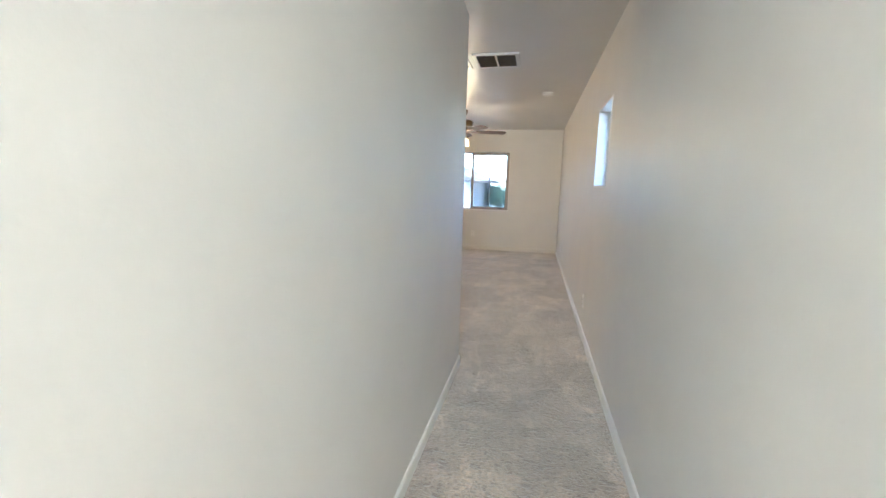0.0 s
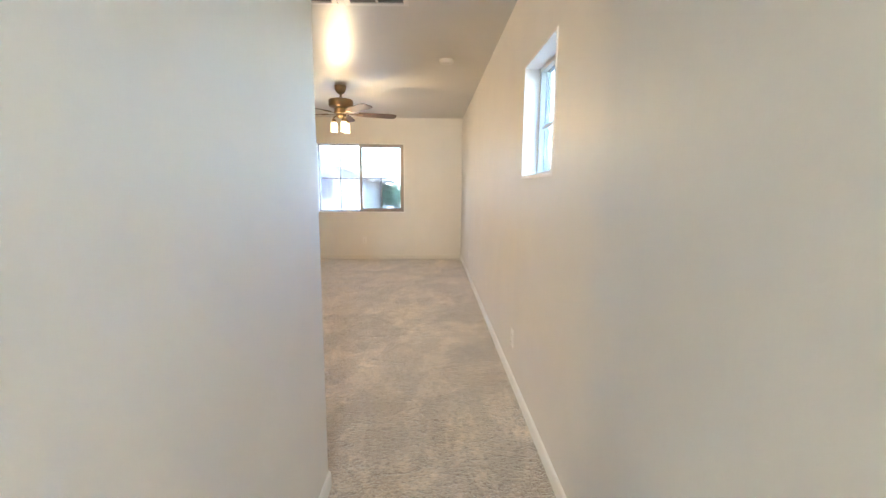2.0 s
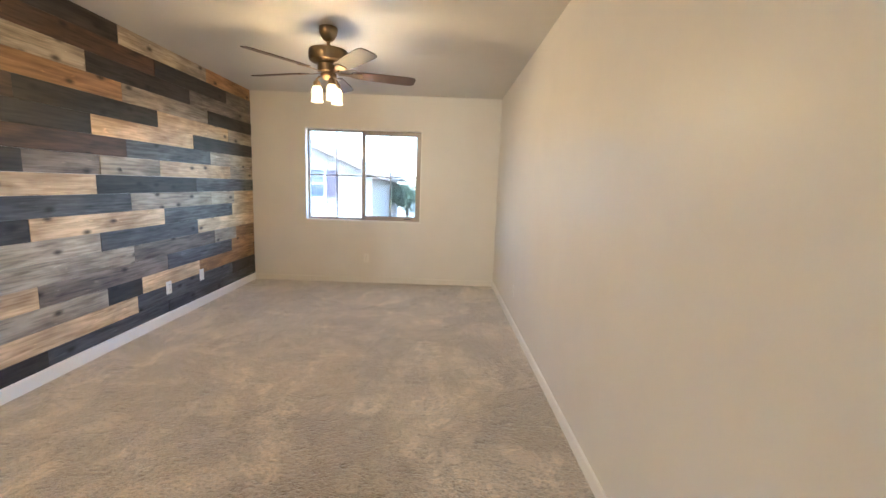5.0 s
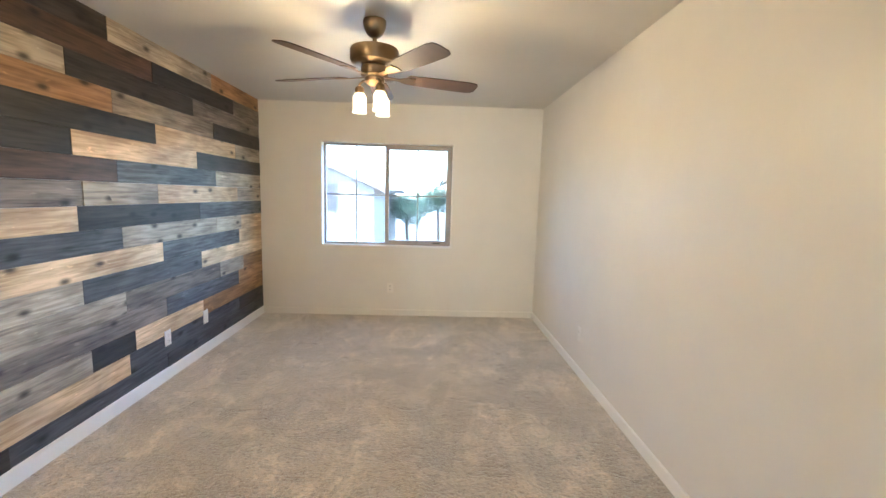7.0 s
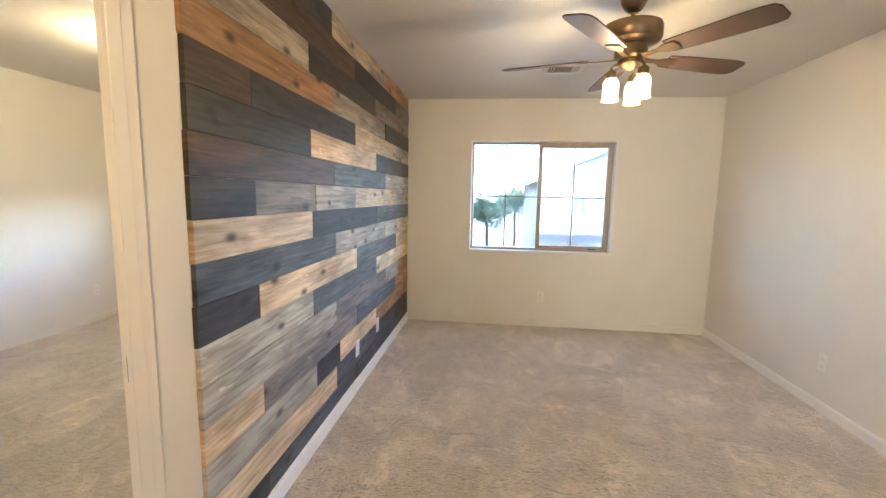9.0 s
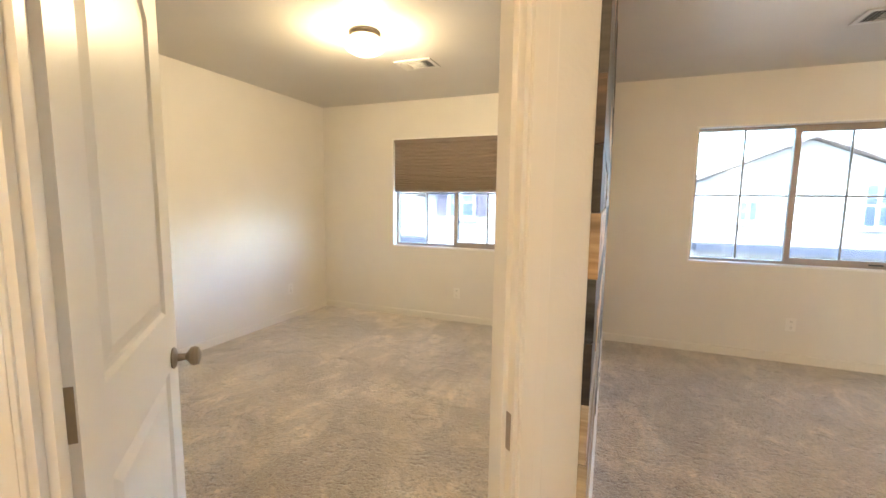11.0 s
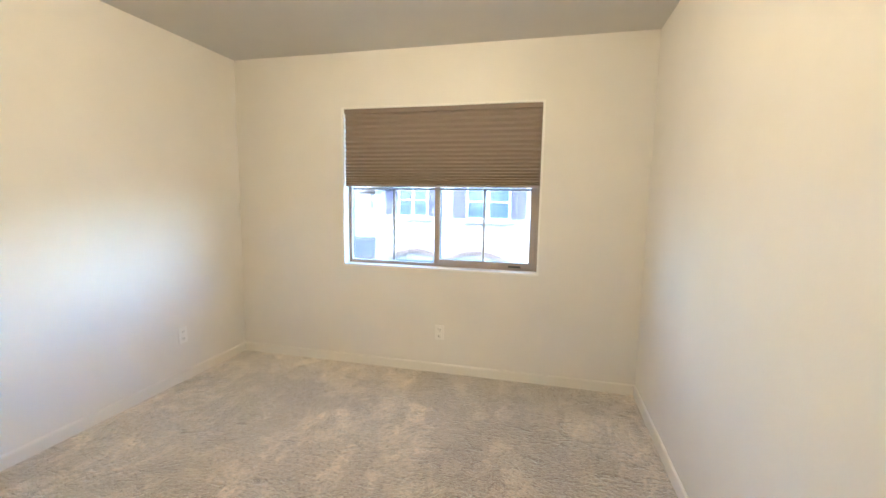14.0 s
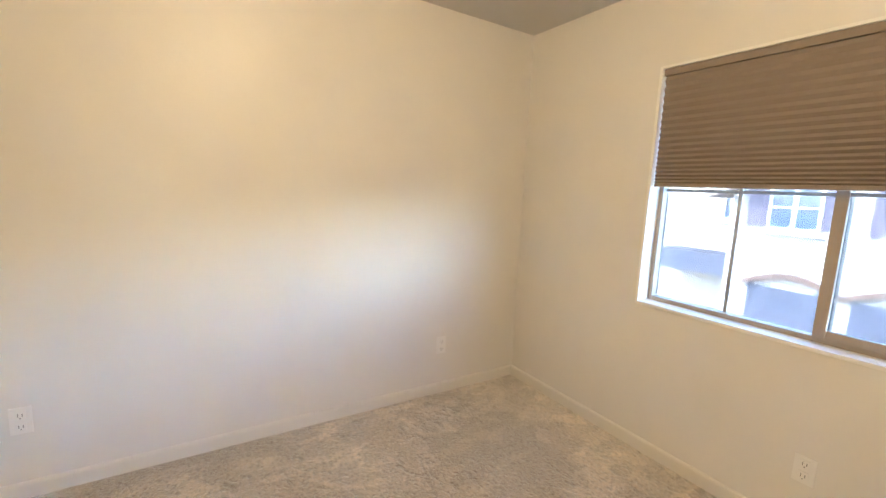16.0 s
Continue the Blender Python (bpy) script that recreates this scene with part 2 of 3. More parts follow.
TILE = material("clay_roof_tile", (0.36, 0.29, 0.24), 0.85, scale=8, vary=0.2, bump=0.4, bump_scale=20)
ARCH = material("tan_stucco_trim", (0.17, 0.105, 0.075), 0.85, vary=0.05)
ASPHALT = material("asphalt", (0.16, 0.155, 0.15), 0.9, scale=2, vary=0.15, bump=0.4, bump_scale=120)
GRAVEL = material("pale_gravel_ground", (0.32, 0.28, 0.23), 0.95, scale=0.6, vary=0.15, bump=0.4, bump_scale=40)
LEAF = material("green_leaf", (0.12, 0.17, 0.11), 0.6, scale=2, vary=0.25)
BARK = material("brown_bark", (0.14, 0.10, 0.07), 0.9, vary=0.2, bump=0.5, bump_scale=40)
WOODS = {
    "D": wood_material("charcoal_stain", (0.007, 0.0055, 0.005), (0.040, 0.031, 0.027)),
    "K": wood_material("slate_stain", (0.020, 0.020, 0.022), (0.105, 0.104, 0.106)),
    "B": wood_material("walnut_stain", (0.022, 0.011, 0.006), (0.088, 0.046, 0.027)),
    "G": wood_material("weathered_grey", (0.17, 0.135, 0.095), (0.43, 0.36, 0.265)),
    "W": wood_material("dull_brown_grey", (0.075, 0.057, 0.044), (0.23, 0.182, 0.142)),
    "T": wood_material("natural_cedar", (0.35, 0.22, 0.11), (0.68, 0.49, 0.285)),
    "O": wood_material("amber_cedar", (0.20, 0.10, 0.04), (0.40, 0.225, 0.095)),
}

# ---- building blocks ----
def finish(name, bm, mat, parent=None, label="", smooth=False):
    """One mesh object out of a bmesh."""
    bmesh.ops.recalc_face_normals(bm, faces=bm.faces)
    me = bpy.data.meshes.new(name)
    bm.to_mesh(me)
    bm.free()
    me.materials.append(mat)
    if smooth:
        for f in me.polygons:
            f.use_smooth = True
        me.set_sharp_from_angle(angle=radians(35))
    ob = new(name, me)
    ob.parent = parent
    if label:
        tagged(ob, label)
    return ob


def part(name, bm, mat, parent, label="", smooth=False):
    return finish(name, bm, mat, parent, label, smooth)


def thing(name, m, label, category, group="", kind=""):
    ob = new(name)
    ob.empty_display_size = 0.1
    ob.matrix_world = m
    return tagged(ob, label, category, group, kind)


def box(bm, x0, x1, y0, y1, z0, z1, bevel=0.0, m=None):
    g = bmesh.ops.create_cube(bm, size=1.0)["verts"]
    for v in g:
        v.co = Vector((x0 + (v.co.x + 0.5) * (x1 - x0), y0 + (v.co.y + 0.5) * (y1 - y0), z0 + (v.co.z + 0.5) * (z1 - z0)))
    made = list(g)
    if bevel:
        es = list({e for v in g for e in v.link_edges})
        made = bmesh.ops.bevel(bm, geom=es, offset=bevel, segments=2, affect="EDGES", profile=0.7)["verts"]
    if m is not None:
        bmesh.ops.transform(bm, matrix=m, verts=list(set(made)))
    return bm


def boxes(*rows, bevel=0.0):
    bm = bmesh.new()
    for r in rows:
        box(bm, *r, bevel=bevel)
    return bm


def lathe(profile, steps=32, m=None):
    """A turned body: profile of (radius, height), spun about z."""
    bm = bmesh.new()
    rings = []
    for r, z in profile:
        rings.append([bm.verts.new((r * math.cos(a), r * math.sin(a), z)) for a in (2 * math.pi * i / steps for i in range(steps))])
    for a, c in zip(rings, rings[1:]):
        for i in range(steps):
            bm.faces.new((a[i], a[(i + 1) % steps], c[(i + 1) % steps], c[i]))
    bm.faces.new(rings[0])
    bm.faces.new(rings[-1])
    if m is not None:
        bmesh.ops.transform(bm, matrix=m, verts=bm.verts)
    return bm


def tube(points, radius, steps=8):
    """A round bar along points; radius may be a list."""
    bm = bmesh.new()
    pts = [Vector(p) for p in points]
    rad = radius if isinstance(radius, (list, tuple)) else [radius] * len(pts)
    rings = []
    for i, p in enumerate(pts):
        d = (pts[min(i + 1, len(pts) - 1)] - pts[max(i - 1, 0)]).normalized()
        a = d.orthogonal().normalized()
        c = d.cross(a)
        rings.append([bm.verts.new(p + rad[i] * (a * math.cos(t) + c * math.sin(t))) for t in (2 * math.pi * k / steps for k in range(steps))])
    for a, c in zip(rings, rings[1:]):
        for i in range(steps):
            bm.faces.new((a[i], a[(i + 1) % steps], c[(i + 1) % steps], c[i]))
    bm.faces.new(rings[0])
    bm.faces.new(rings[-1])
    return bm


def prism(outline, z0, z1):
    bm = bmesh.new()
    a = [bm.verts.new((x, y, z0)) for x, y in outline]
    c = [bm.verts.new((x, y, z1)) for x, y in outline]
    bm.faces.new(a)
    bm.faces.new(c)
    for i in range(len(a)):
        bm.faces.new((a[i], a[(i + 1) % len(a)], c[(i + 1) % len(a)], c[i]))
    return bm


def structure(name, bm, mat, label, category="wall"):
    return tagged(finish(name, bm, mat), label, category, kind="structure")


# ---- the plan ----
H = 2.44
XR, XL, YH, YF = 0.763, -0.214, 2.92, 8.685
XP, XQ, X2 = -2.46, -2.545, -5.727
YB = -3.2
T = 0.115
WT = 0.15
EX, EY = -2.46, 5.295
ALX, ALY = -3.35, EY - (EX + 3.35)
S = math.sqrt(0.5)
DIAG = pose(EX, EY, 0, 0, 0, 225)
TD = 0.085
JA, JB, DH = 0.160, 0.927, 2.05

W1 = (-1.745, -0.25, 0.83, 2.005)
W2 = (-4.764, -3.25, 0.817, 2.026)
SW = (3.159, 3.768, 1.345, 1.955)

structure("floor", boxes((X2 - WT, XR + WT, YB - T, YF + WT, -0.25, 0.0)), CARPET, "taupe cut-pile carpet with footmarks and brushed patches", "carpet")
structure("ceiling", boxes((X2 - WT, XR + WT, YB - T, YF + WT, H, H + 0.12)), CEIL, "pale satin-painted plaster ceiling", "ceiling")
a, b_, c, d = W1
e, f, g, h = W2
structure("wall_north", boxes(
    (X2 - WT, e, YF, YF + WT, 0, H), (e, f, YF, YF + WT, 0, g), (e, f, YF, YF + WT, h, H),
    (f, a, YF, YF + WT, 0, H), (a, b_, YF, YF + WT, 0, c), (a, b_, YF, YF + WT, d, H), (b_, XR + WT, YF, YF + WT, 0, H)),
    PAINT, "cream painted plaster wall with two window openings")
a, b_, c, d = SW
structure("wall_east", boxes(
    (XR, XR + WT, YB, a, 0, H), (XR, XR + WT, a, b_, 0, c), (XR, XR + WT, a, b_, d, H), (XR, XR + WT, b_, YF, 0, H)),
    PAINT, "long cream painted plaster wall with a small window")
structure("wall_hall", boxes((XL - T, XL, YB, YH, 0, H), bevel=0.004), PAINT, "cream painted hallway wall with a free corner")
structure("wall_hall_end", boxes((XL - T, XR + WT, YB - T, YB, 0, H)), PAINT, "plain cream wall closing the hallway")
structure("wall_alcove_south", boxes((ALX - T, XL - T, YH - T, YH, 0, H)), PAINT, "plain cream painted wall beside the hallway")
structure("wall_alcove_west", boxes((ALX - T, ALX, YH, ALY + 0.02, 0, H)), PAINT, "plain cream painted wall")
structure("wall_west", boxes((X2 - WT, X2, ALY - 0.03, YF, 0, H)), PAINT, "cream painted plaster bedroom wall")
structure("wall_bedroom_south", boxes((X2, ALX - 0.07, ALY - 0.035, ALY + 0.08, 0, H)), PAINT, "plain cream painted bedroom wall")
partition = structure("wall_partition", prism([(XP, EY + 0.002), (XP, YF), (XQ, YF), (XQ, EY + 0.002)], 0, H), PAINT, "partition wall clad in mixed stained wood planks")

bm = bmesh.new()
box(bm, 0.0, JA, -TD, 0, 0, H, m=DIAG)
box(bm, JB, 1.262, -TD, 0, 0, H, m=DIAG)
box(bm, JA, JB, -TD, 0, DH, H, m=DIAG)
structure("wall_diagonal", bm, PAINT, "cream painted corner wall with a doorway")


def baseboard(name, x0, y0, x1, y1, side, height=0.072, thick=0.012, mat=TRIM):
    """A board along the foot of a wall; side: to which hand of the way from start to end it stands proud (+1 left)."""
    L = math.hypot(x1 - x0, y1 - y0)
    m = pose(x0, y0, 0, 0, 0, math.degrees(math.atan2(y1 - y0, x1 - x0)))
    bm = bmesh.new()
    prof = [(0, 0), (thick, 0), (thick, height - 0.014), (thick * 0.8, height - 0.005), (thick * 0.35, height), (0, height)]
    ends = [[bm.verts.new(m @ Vector((u, side * p, q))) for p, q in prof] for u in (0, L)]
    for i in range(len(prof)):
        j = (i + 1) % len(prof)
        bm.faces.new((ends[0][i], ends[0][j], ends[1][j], ends[1][i]))
    bm.faces.new(ends[0])
    bm.faces.new(ends[1])
    return structure(name, bm, mat, "white painted wooden baseboard along the wall", "baseboard")


baseboard("baseboard", XR, YB, XR, YF, 1, mat=WHITE)
baseboard("baseboard", XL, YB, XL, YH, -1, mat=WHITE)
baseboard("baseboard", XP + 0.02, YF, XR, YF, -1)
baseboard("baseboard", XP, EY, XP, YF, -1, 0.092, 0.03, WHITE)
baseboard("baseboard", XQ, EY + 0.05, XQ, YF, 1)
baseboard("baseboard", X2, YF, XQ, YF, -1)
baseboard("baseboard", X2, ALY + 0.1, X2, YF, -1)
p0, p1 = DIAG @ Vector((0, 0, 0)), DIAG @ Vector((JA - 0.06, 0, 0))
baseboard("baseboard", p0.x, p0.y, p1.x, p1.y, 1)
p0, p1 = DIAG @ Vector((JB + 0.06, 0, 0)), DIAG @ Vector((1.25, 0, 0))
baseboard("baseboard", p0.x, p0.y, p1.x, p1.y, 1)
baseboard("baseboard", XL, YH, ALX, YH, -1)
baseboard("baseboard", ALX, YH, ALX, ALY, -1)

# ---- doorway and door ----
bm = bmesh.new()
box(bm, JA, JA + 0.016, -TD - 0.004, 0.004, 0, DH, m=DIAG)
box(bm, JB - 0.016, JB, -TD - 0.004, 0.004, 0, DH, m=DIAG)
box(bm, JA, JB, -TD - 0.004, 0.004, DH - 0.016, DH, m=DIAG)
box(bm, JA + 0.016, JA + 0.028, -0.05, -0.02, 0, DH - 0.016, m=DIAG)
box(bm, JB - 0.028, JB - 0.016, -0.05, -0.02, 0, DH - 0.016, m=DIAG)
structure("door_frame", bm, TRIM, "cream painted door jamb with stops", "door frame")
bm = bmesh.new()
for u0, u1 in ((JA - 0.055, JA + 0.006), (JB - 0.006, JB + 0.055)):
    inner = u1 if u0 < JA else u0
    step = u0 + 0.02 if u0 < JA else u1 - 0.02
    box(bm, u0, u1, 0.001, 0.011, 0, DH + 0.05, bevel=0.003, m=DIAG)
    lo, hi = sorted((step, inner))
    box(bm, lo + 0.006, hi - 0.002, 0.009, 0.0135, 0, DH + 0.05, bevel=0.002, m=DIAG)
box(bm, JA - 0.055, JB + 0.055, 0.0012, 0.0112, DH - 0.006, DH + 0.055, bevel=0.003, m=DIAG)
structure("door_trim", bm, TRIM, "cream painted moulded door casing", "trim")
bm = bmesh.new()
box(bm, JA + 0.0155, JA + 0.018, -0.035, -0.005, 0.83, 0.91, m=DIAG)
structure("strike_plate", bm, NICKEL, "nickel strike plate set in the jamb", "hardware")

DW, DT, DHT = 0.71, 0.035, 2.02


def panel_outline(x0, x1, z0, z1, rise, inset):
    """A panel's outline, counter-clockwise, its head arched by rise."""
    x0, x1, z0 = x0 + inset, x1 - inset, z0 + inset
    z1 -= inset
    pts = [(x0, z0), (x1, z0)]
    n = 14 if rise else 1
    for i in range(n + 1):
        u = i / n
        pts.append((x1 + (x0 - x1) * u, z1 + rise * (1 - (2 * u - 1) ** 2)))
    return pts


def door_face(bm, y, out):
    """One moulded face of the door in the plane y; out: the way it looks."""
    outer = [bm.verts.new((x, y, z)) for x, z in ((0, 0), (DW, 0), (DW, DHT), (0, DHT))]
    edges = [bm.edges.new((outer[i], outer[(i + 1) % 4])) for i in range(4)]
    for x0, x1, z0, z1, rise in ((0.115, DW - 0.115, 0.24, 0.83, 0.0), (0.115, DW - 0.115, 1.0, 1.79, 0.10)):
        loops = []
        for inset, depth in ((0, 0), (0.010, -0.008), (0.020, -0.008), (0.052, -0.001)):
            loops.append([bm.verts.new((x, y + out * depth, z)) for x, z in panel_outline(x0, x1, z0, z1, rise, inset)])
        n = len(loops[0])
        edges += [bm.edges.new((loops[0][i], loops[0][(i + 1) % n])) for i in range(n)]
        for p, q in zip(loops, loops[1:]):
            for i in range(n):
                bm.faces.new((p[i], p[(i + 1) % n], q[(i + 1) % n], q[i]))
        bm.faces.new(loops[-1])
    bmesh.ops.triangle_fill(bm, use_beauty=True, edges=edges)
    return outer


hinge_at = DIAG @ Vector((JB - 0.018, -TD - 0.004, 0))
door = thing("door_1", pose(hinge_at.x - 0.016, hinge_at.y - 0.015, 0.012, 0, 0, 134.3), "cream two-panel door with arched top panel, standing open", "door", kind="structure")
bm = bmesh.new()
fa = door_face(bm, 0.0, 1)
fb = door_face(bm, -DT, -1)
for i in range(4):
    bm.faces.new((fa[i], fa[(i + 1) % 4], fb[(i + 1) % 4], fb[i]))
leaf = part("door_leaf", bm, DOORPAINT, door)
for s, y in ((1, 0.0), (-1, -DT)):
    knob = part("door_handle", lathe([(0.030, 0), (0.032, 0.004), (0.026, 0.010), (0.012, 0.014), (0.010, 0.034), (0.016, 0.040), (0.026, 0.047), (0.029, 0.058), (0.025, 0.068), (0.012, 0.073), (0.001, 0.074)], 28,
                pose(DW - 0.065, y, 0.855, -90 * s, 0, 0)), NICKEL, door, "aged nickel door knob", True)
for z in (0.20, 1.0, 1.80):
    bm = boxes((-0.0022, -0.0002, -DT + 0.003, 0.0, z - 0.045, z + 0.045))
    k = lathe([(0.006, z - 0.047), (0.006, z + 0.047)], 12, pose(-0.004, 0.005, 0))
    part("hinge", bm, NICKEL, door, "brushed nickel hinge")
    part("hinge_pin", k, NICKEL, door)

# ---- windows ----
def window(name, m, w, hgt, label, slider=True):
    """A window in its opening: x along the wall, y outwards, z up; the frame stands back from the room's face."""
    win = thing(name, m, label, "window", kind="structure")
    bm = bmesh.new()
    for r in ((-0.012, 0.004, 0, hgt), (w - 0.004, w + 0.012, 0, hgt)):
        box(bm, r[0], r[1], -0.004, 0.095, r[2] - 0.01, r[3] + 0.01, bevel=0.004)
    box(bm, 0.004, w - 0.004, -0.004, 0.095, hgt - 0.004, hgt + 0.010, bevel=0.003)
    part("window_return", bm, RETURN, win)
    part("window_sill", boxes((0.003, w - 0.003, -0.008, 0.095, -0.012, 0.006), bevel=0.004), RETURN, win, "white painted sill")
    F = 0.027
    # the small window's frame and bars carry the glare in their colour
    vinyl, bar = (VINYL, MUNTIN) if slider else (GLARE_VINYL, GLARE_VINYL)
    y0, y1 = 0.085, 0.145
    bm = bmesh.new()
    box(bm, 0.004, F, y0, y1, 0.006, hgt - 0.004, bevel=0.003)
    box(bm, w - F, w - 0.004, y0, y1, 0.006, hgt - 0.004, bevel=0.003)
    box(bm, F, w - F, y0 + 0.001, y1, 0.006, F + 0.002, bevel=0.003)
    box(bm, F, w - F, y0 + 0.001, y1, hgt - F, hgt - 0.004, bevel=0.003)
    if slider:
        box(bm, w / 2 - 0.022, w / 2 + 0.012, y0 + 0.002, y1, F, hgt - F, bevel=0.003)
    part("window_frame", bm, vinyl, win, "taupe vinyl frame" if slider else "vinyl frame lightened for the glare of the window")
    spans = [(F, w / 2 - 0.022, y1 - 0.02)] if slider else [(F, w - F, y1 - 0.03)]
    if slider:
        s0, s1 = w / 2 - 0.03, w - F + 0.004
        bm = bmesh.new()
        box(bm, s0, s0 + 0.042, y0 - 0.012, y0 + 0.02, F, hgt - F, bevel=0.003)
        box(bm, s1 - 0.042, s1, y0 - 0.012, y0 + 0.02, F, hgt - F, bevel=0.003)
        box(bm, s0 + 0.042, s1 - 0.042, y0 - 0.011, y0 + 0.02, F, F + 0.036, bevel=0.003)
        box(bm, s0 + 0.042, s1 - 0.042, y0 - 0.011, y0 + 0.02, hgt - F - 0.036, hgt - F, bevel=0.003)
        part("sash", bm, VINYL, win, "taupe sliding sash")
        part("latch", boxes((s1 - 0.19, s1 - 0.10, y0 - 0.024, y0 - 0.011, F + 0.003, F + 0.016), bevel=0.003), BLACK, win, "black latch")
        spans.append((s0 + 0.042, s1 - 0.042, y0 + 0.004))
    for i, (u0, u1, y) in enumerate(spans):
        lo, hi = (F + 0.036, hgt - F - 0.036) if i else (F, hgt - F)
        pane = part("pane", boxes((u0, u1, y - 0.002, y + 0.002, lo, hi)), GLASS, win)
        pane.visible_shadow = False
        mid = (u0 + u1) / 2
        zm, t_ = (hgt / 2, 0.007) if slider else (hgt * 0.455, 0.009)
        part("muntin", boxes((u0, u1, y - 0.012, y - 0.003, zm - t_, zm + t_)), bar, win)
        t_ = 0.007 if slider else 0.004
        part("muntin", boxes((mid - t_, mid + t_, y - 0.0115, y - 0.0035, lo, hi)), bar, win)
    return win


window("window_1", pose(W1[0], YF, W1[2]), W1[1] - W1[0], W1[3] - W1[2], "taupe vinyl sliding window with slim grilles, set in white returns")
window("window_2", pose(W2[0], YF, W2[2]), W2[1] - W2[0], W2[3] - W2[2], "taupe vinyl sliding window below a half-lowered shade")
window("window_3", pose(XR, SW[1], SW[2], 0, 0, -90), SW[1] - SW[0], SW[3] - SW[2], "small square window with a cross grille, set high", slider=False)

# cellular shade
w2 = W2[1] - W2[0]
shade = thing("cellular_shade", pose(W2[0], YF, W2[2]), "taupe pleated cellular shade lowered half over the window", "window shade")
top, bot = W2[3] - W2[2] - 0.004, 1.436 - W2[2]
part("headrail", boxes((0.008, w2 - 0.006, 0.004, 0.05, top - 0.035, top - 0.001), bevel=0.004), FABRIC, shade)
part("bottom_rail", boxes((0.014, w2 - 0.010, 0.012, 0.04, bot, bot + 0.018), bevel=0.004), material("shade_rail", (0.30, 0.25, 0.21), 0.5), shade)
n = 18
bm = bmesh.new()
zs = []
for i in range(2 * n + 1):
    u = i / (2 * n)
    z = top - 0.035 - (top - 0.035 - bot - 0.018) * (1.5 * u - 0.5 * u * u)
    zs.append((z, 0.008 if i % 2 else 0.0195))
front = [(bm.verts.new((0.014, y, z)), bm.verts.new((w2 - 0.010, y, z))) for z, y in zs]
back = [(bm.verts.new((0.014, 0.052 - y, z)), bm.verts.new((w2 - 0.010, 0.052 - y, z))) for z, y in zs]
for q in (front, back):
    for (p0, p1), (p2, p3) in zip(q, q[1:]):
        bm.faces.new((p0, p1, p3, p2))
part("pleated_fabric", bm, FABRIC, shade)


# ---- outlets ----
def outlet(m, label="white plastic power outlet plate low on the wall", holes=True):
    """A cover plate: x along the wall, y out of it, z up, middle at the origin."""
    ob = thing("power_outlet", m, label, "outlet", "wall outlets")
    part("cover_plate", boxes((-0.036, 0.036, 0.0, 0.006, -0.058, 0.058), bevel=0.003), PLATE, ob)
    if holes:
        for z in (-0.025, 0.025):
            r = part("receptacle", boxes((-0.017, 0.017, 0.004, 0.0085, z - 0.018, z + 0.018), bevel=0.002), PLATE, ob)
            part("slot", boxes((-0.008, -0.0055, 0.007, 0.009, z - 0.006, z + 0.008), (0.0055, 0.008, 0.007, 0.009, z - 0.006, z + 0.008), (-0.002, 0.002, 0.007, 0.009, z - 0.014, z - 0.010)), OUTLET_SLOT, r)
    return ob


outlet(pose(XR, 3.90, 0.30, 0, 0, 90))
outlet(pose(XR, 7.093, 0.335, 0, 0, 90))
outlet(pose(XP + 0.0205, 6.89, 0.316, 0, 0, -90), "white plastic power outlet plate on the plank wall")
outlet(pose(XP + 0.0205, 7.42, 0.325, 0, 0, -90), "white blank cover plate on the plank wall", False)
outlet(pose(-0.95, YF, 0.333, 0, 0, 180), "white outlet plate below the window")
outlet(pose(-3.966, YF, 0.32, 0, 0, 180), "white outlet plate below the window")
outlet(pose(X2, 8.04, 0.337, 0, 0, -90))
outlet(pose(X2, 5.99, 0.348, 0, 0, -90))
outlet(pose(XQ, 6.756, 0.31, 0, 0, 90))


patch = thing("wall_patch", pose(XR, 5.38, 1.57, 0, -90, 0), "faint smear of pale filler on the painted wall", "wall repair")
part("filler", lathe([(0.030, 0.0003), (0.022, 0.0009), (0.008, 0.0012), (0.001, 0.0013)], 20), material("filler", (0.75, 0.72, 0.67), 0.5, vary=0.04, bump=0.4, bump_scale=120), patch, smooth=True)

# ---- ceiling fittings ----
def register(x, y, label):
    """A three-way supply grille in the ceiling."""
    ob = thing("ceiling_vent", pose(x, y, H), label, "vent", "ceiling vents")
    hw, hd = 0.155, 0.115
    part("frame", boxes((-hw, hw, -hd, -hd + 0.03, -0.008, -0.0005), (-hw, hw, hd - 0.03, hd, -0.008, -0.0005), (-hw, -hw + 0.03, -hd + 0.03, hd - 0.03, -0.008, -0.0005),
         (hw - 0.03, hw, -hd + 0.03, hd - 0.03, -0.008, -0.0005)), VENT, ob)
    part("backing", boxes((-hw + 0.03, hw - 0.03, -hd + 0.03, hd - 0.03, -0.002, -0.0006)), SLOT, ob)
    for i in range(5):
        yy = -0.065 + i * 0.03
        bm = bmesh.new()
        box(bm, -0.062, 0.062, -0.011, 0.011, -0.001, 0.001, m=pose(0, yy, -0.006, 35))
        part("slat", bm, VENT, ob)
    for sgn in (-1, 1):
        for i in range(3):
            bm = bmesh.new()
            box(bm, -0.009, 0.009, -0.083, 0.083, -0.001, 0.001, m=pose(sgn * (0.075 + i * 0.021), 0, -0.006, 0, sgn * 40))
            part("slat", bm, VENT, ob)
    return ob


register(-0.98, 7.67, "white stamped-steel supply vent in the ceiling")
register(-3.94, 7.58, "white stamped-steel supply vent in the ceiling")


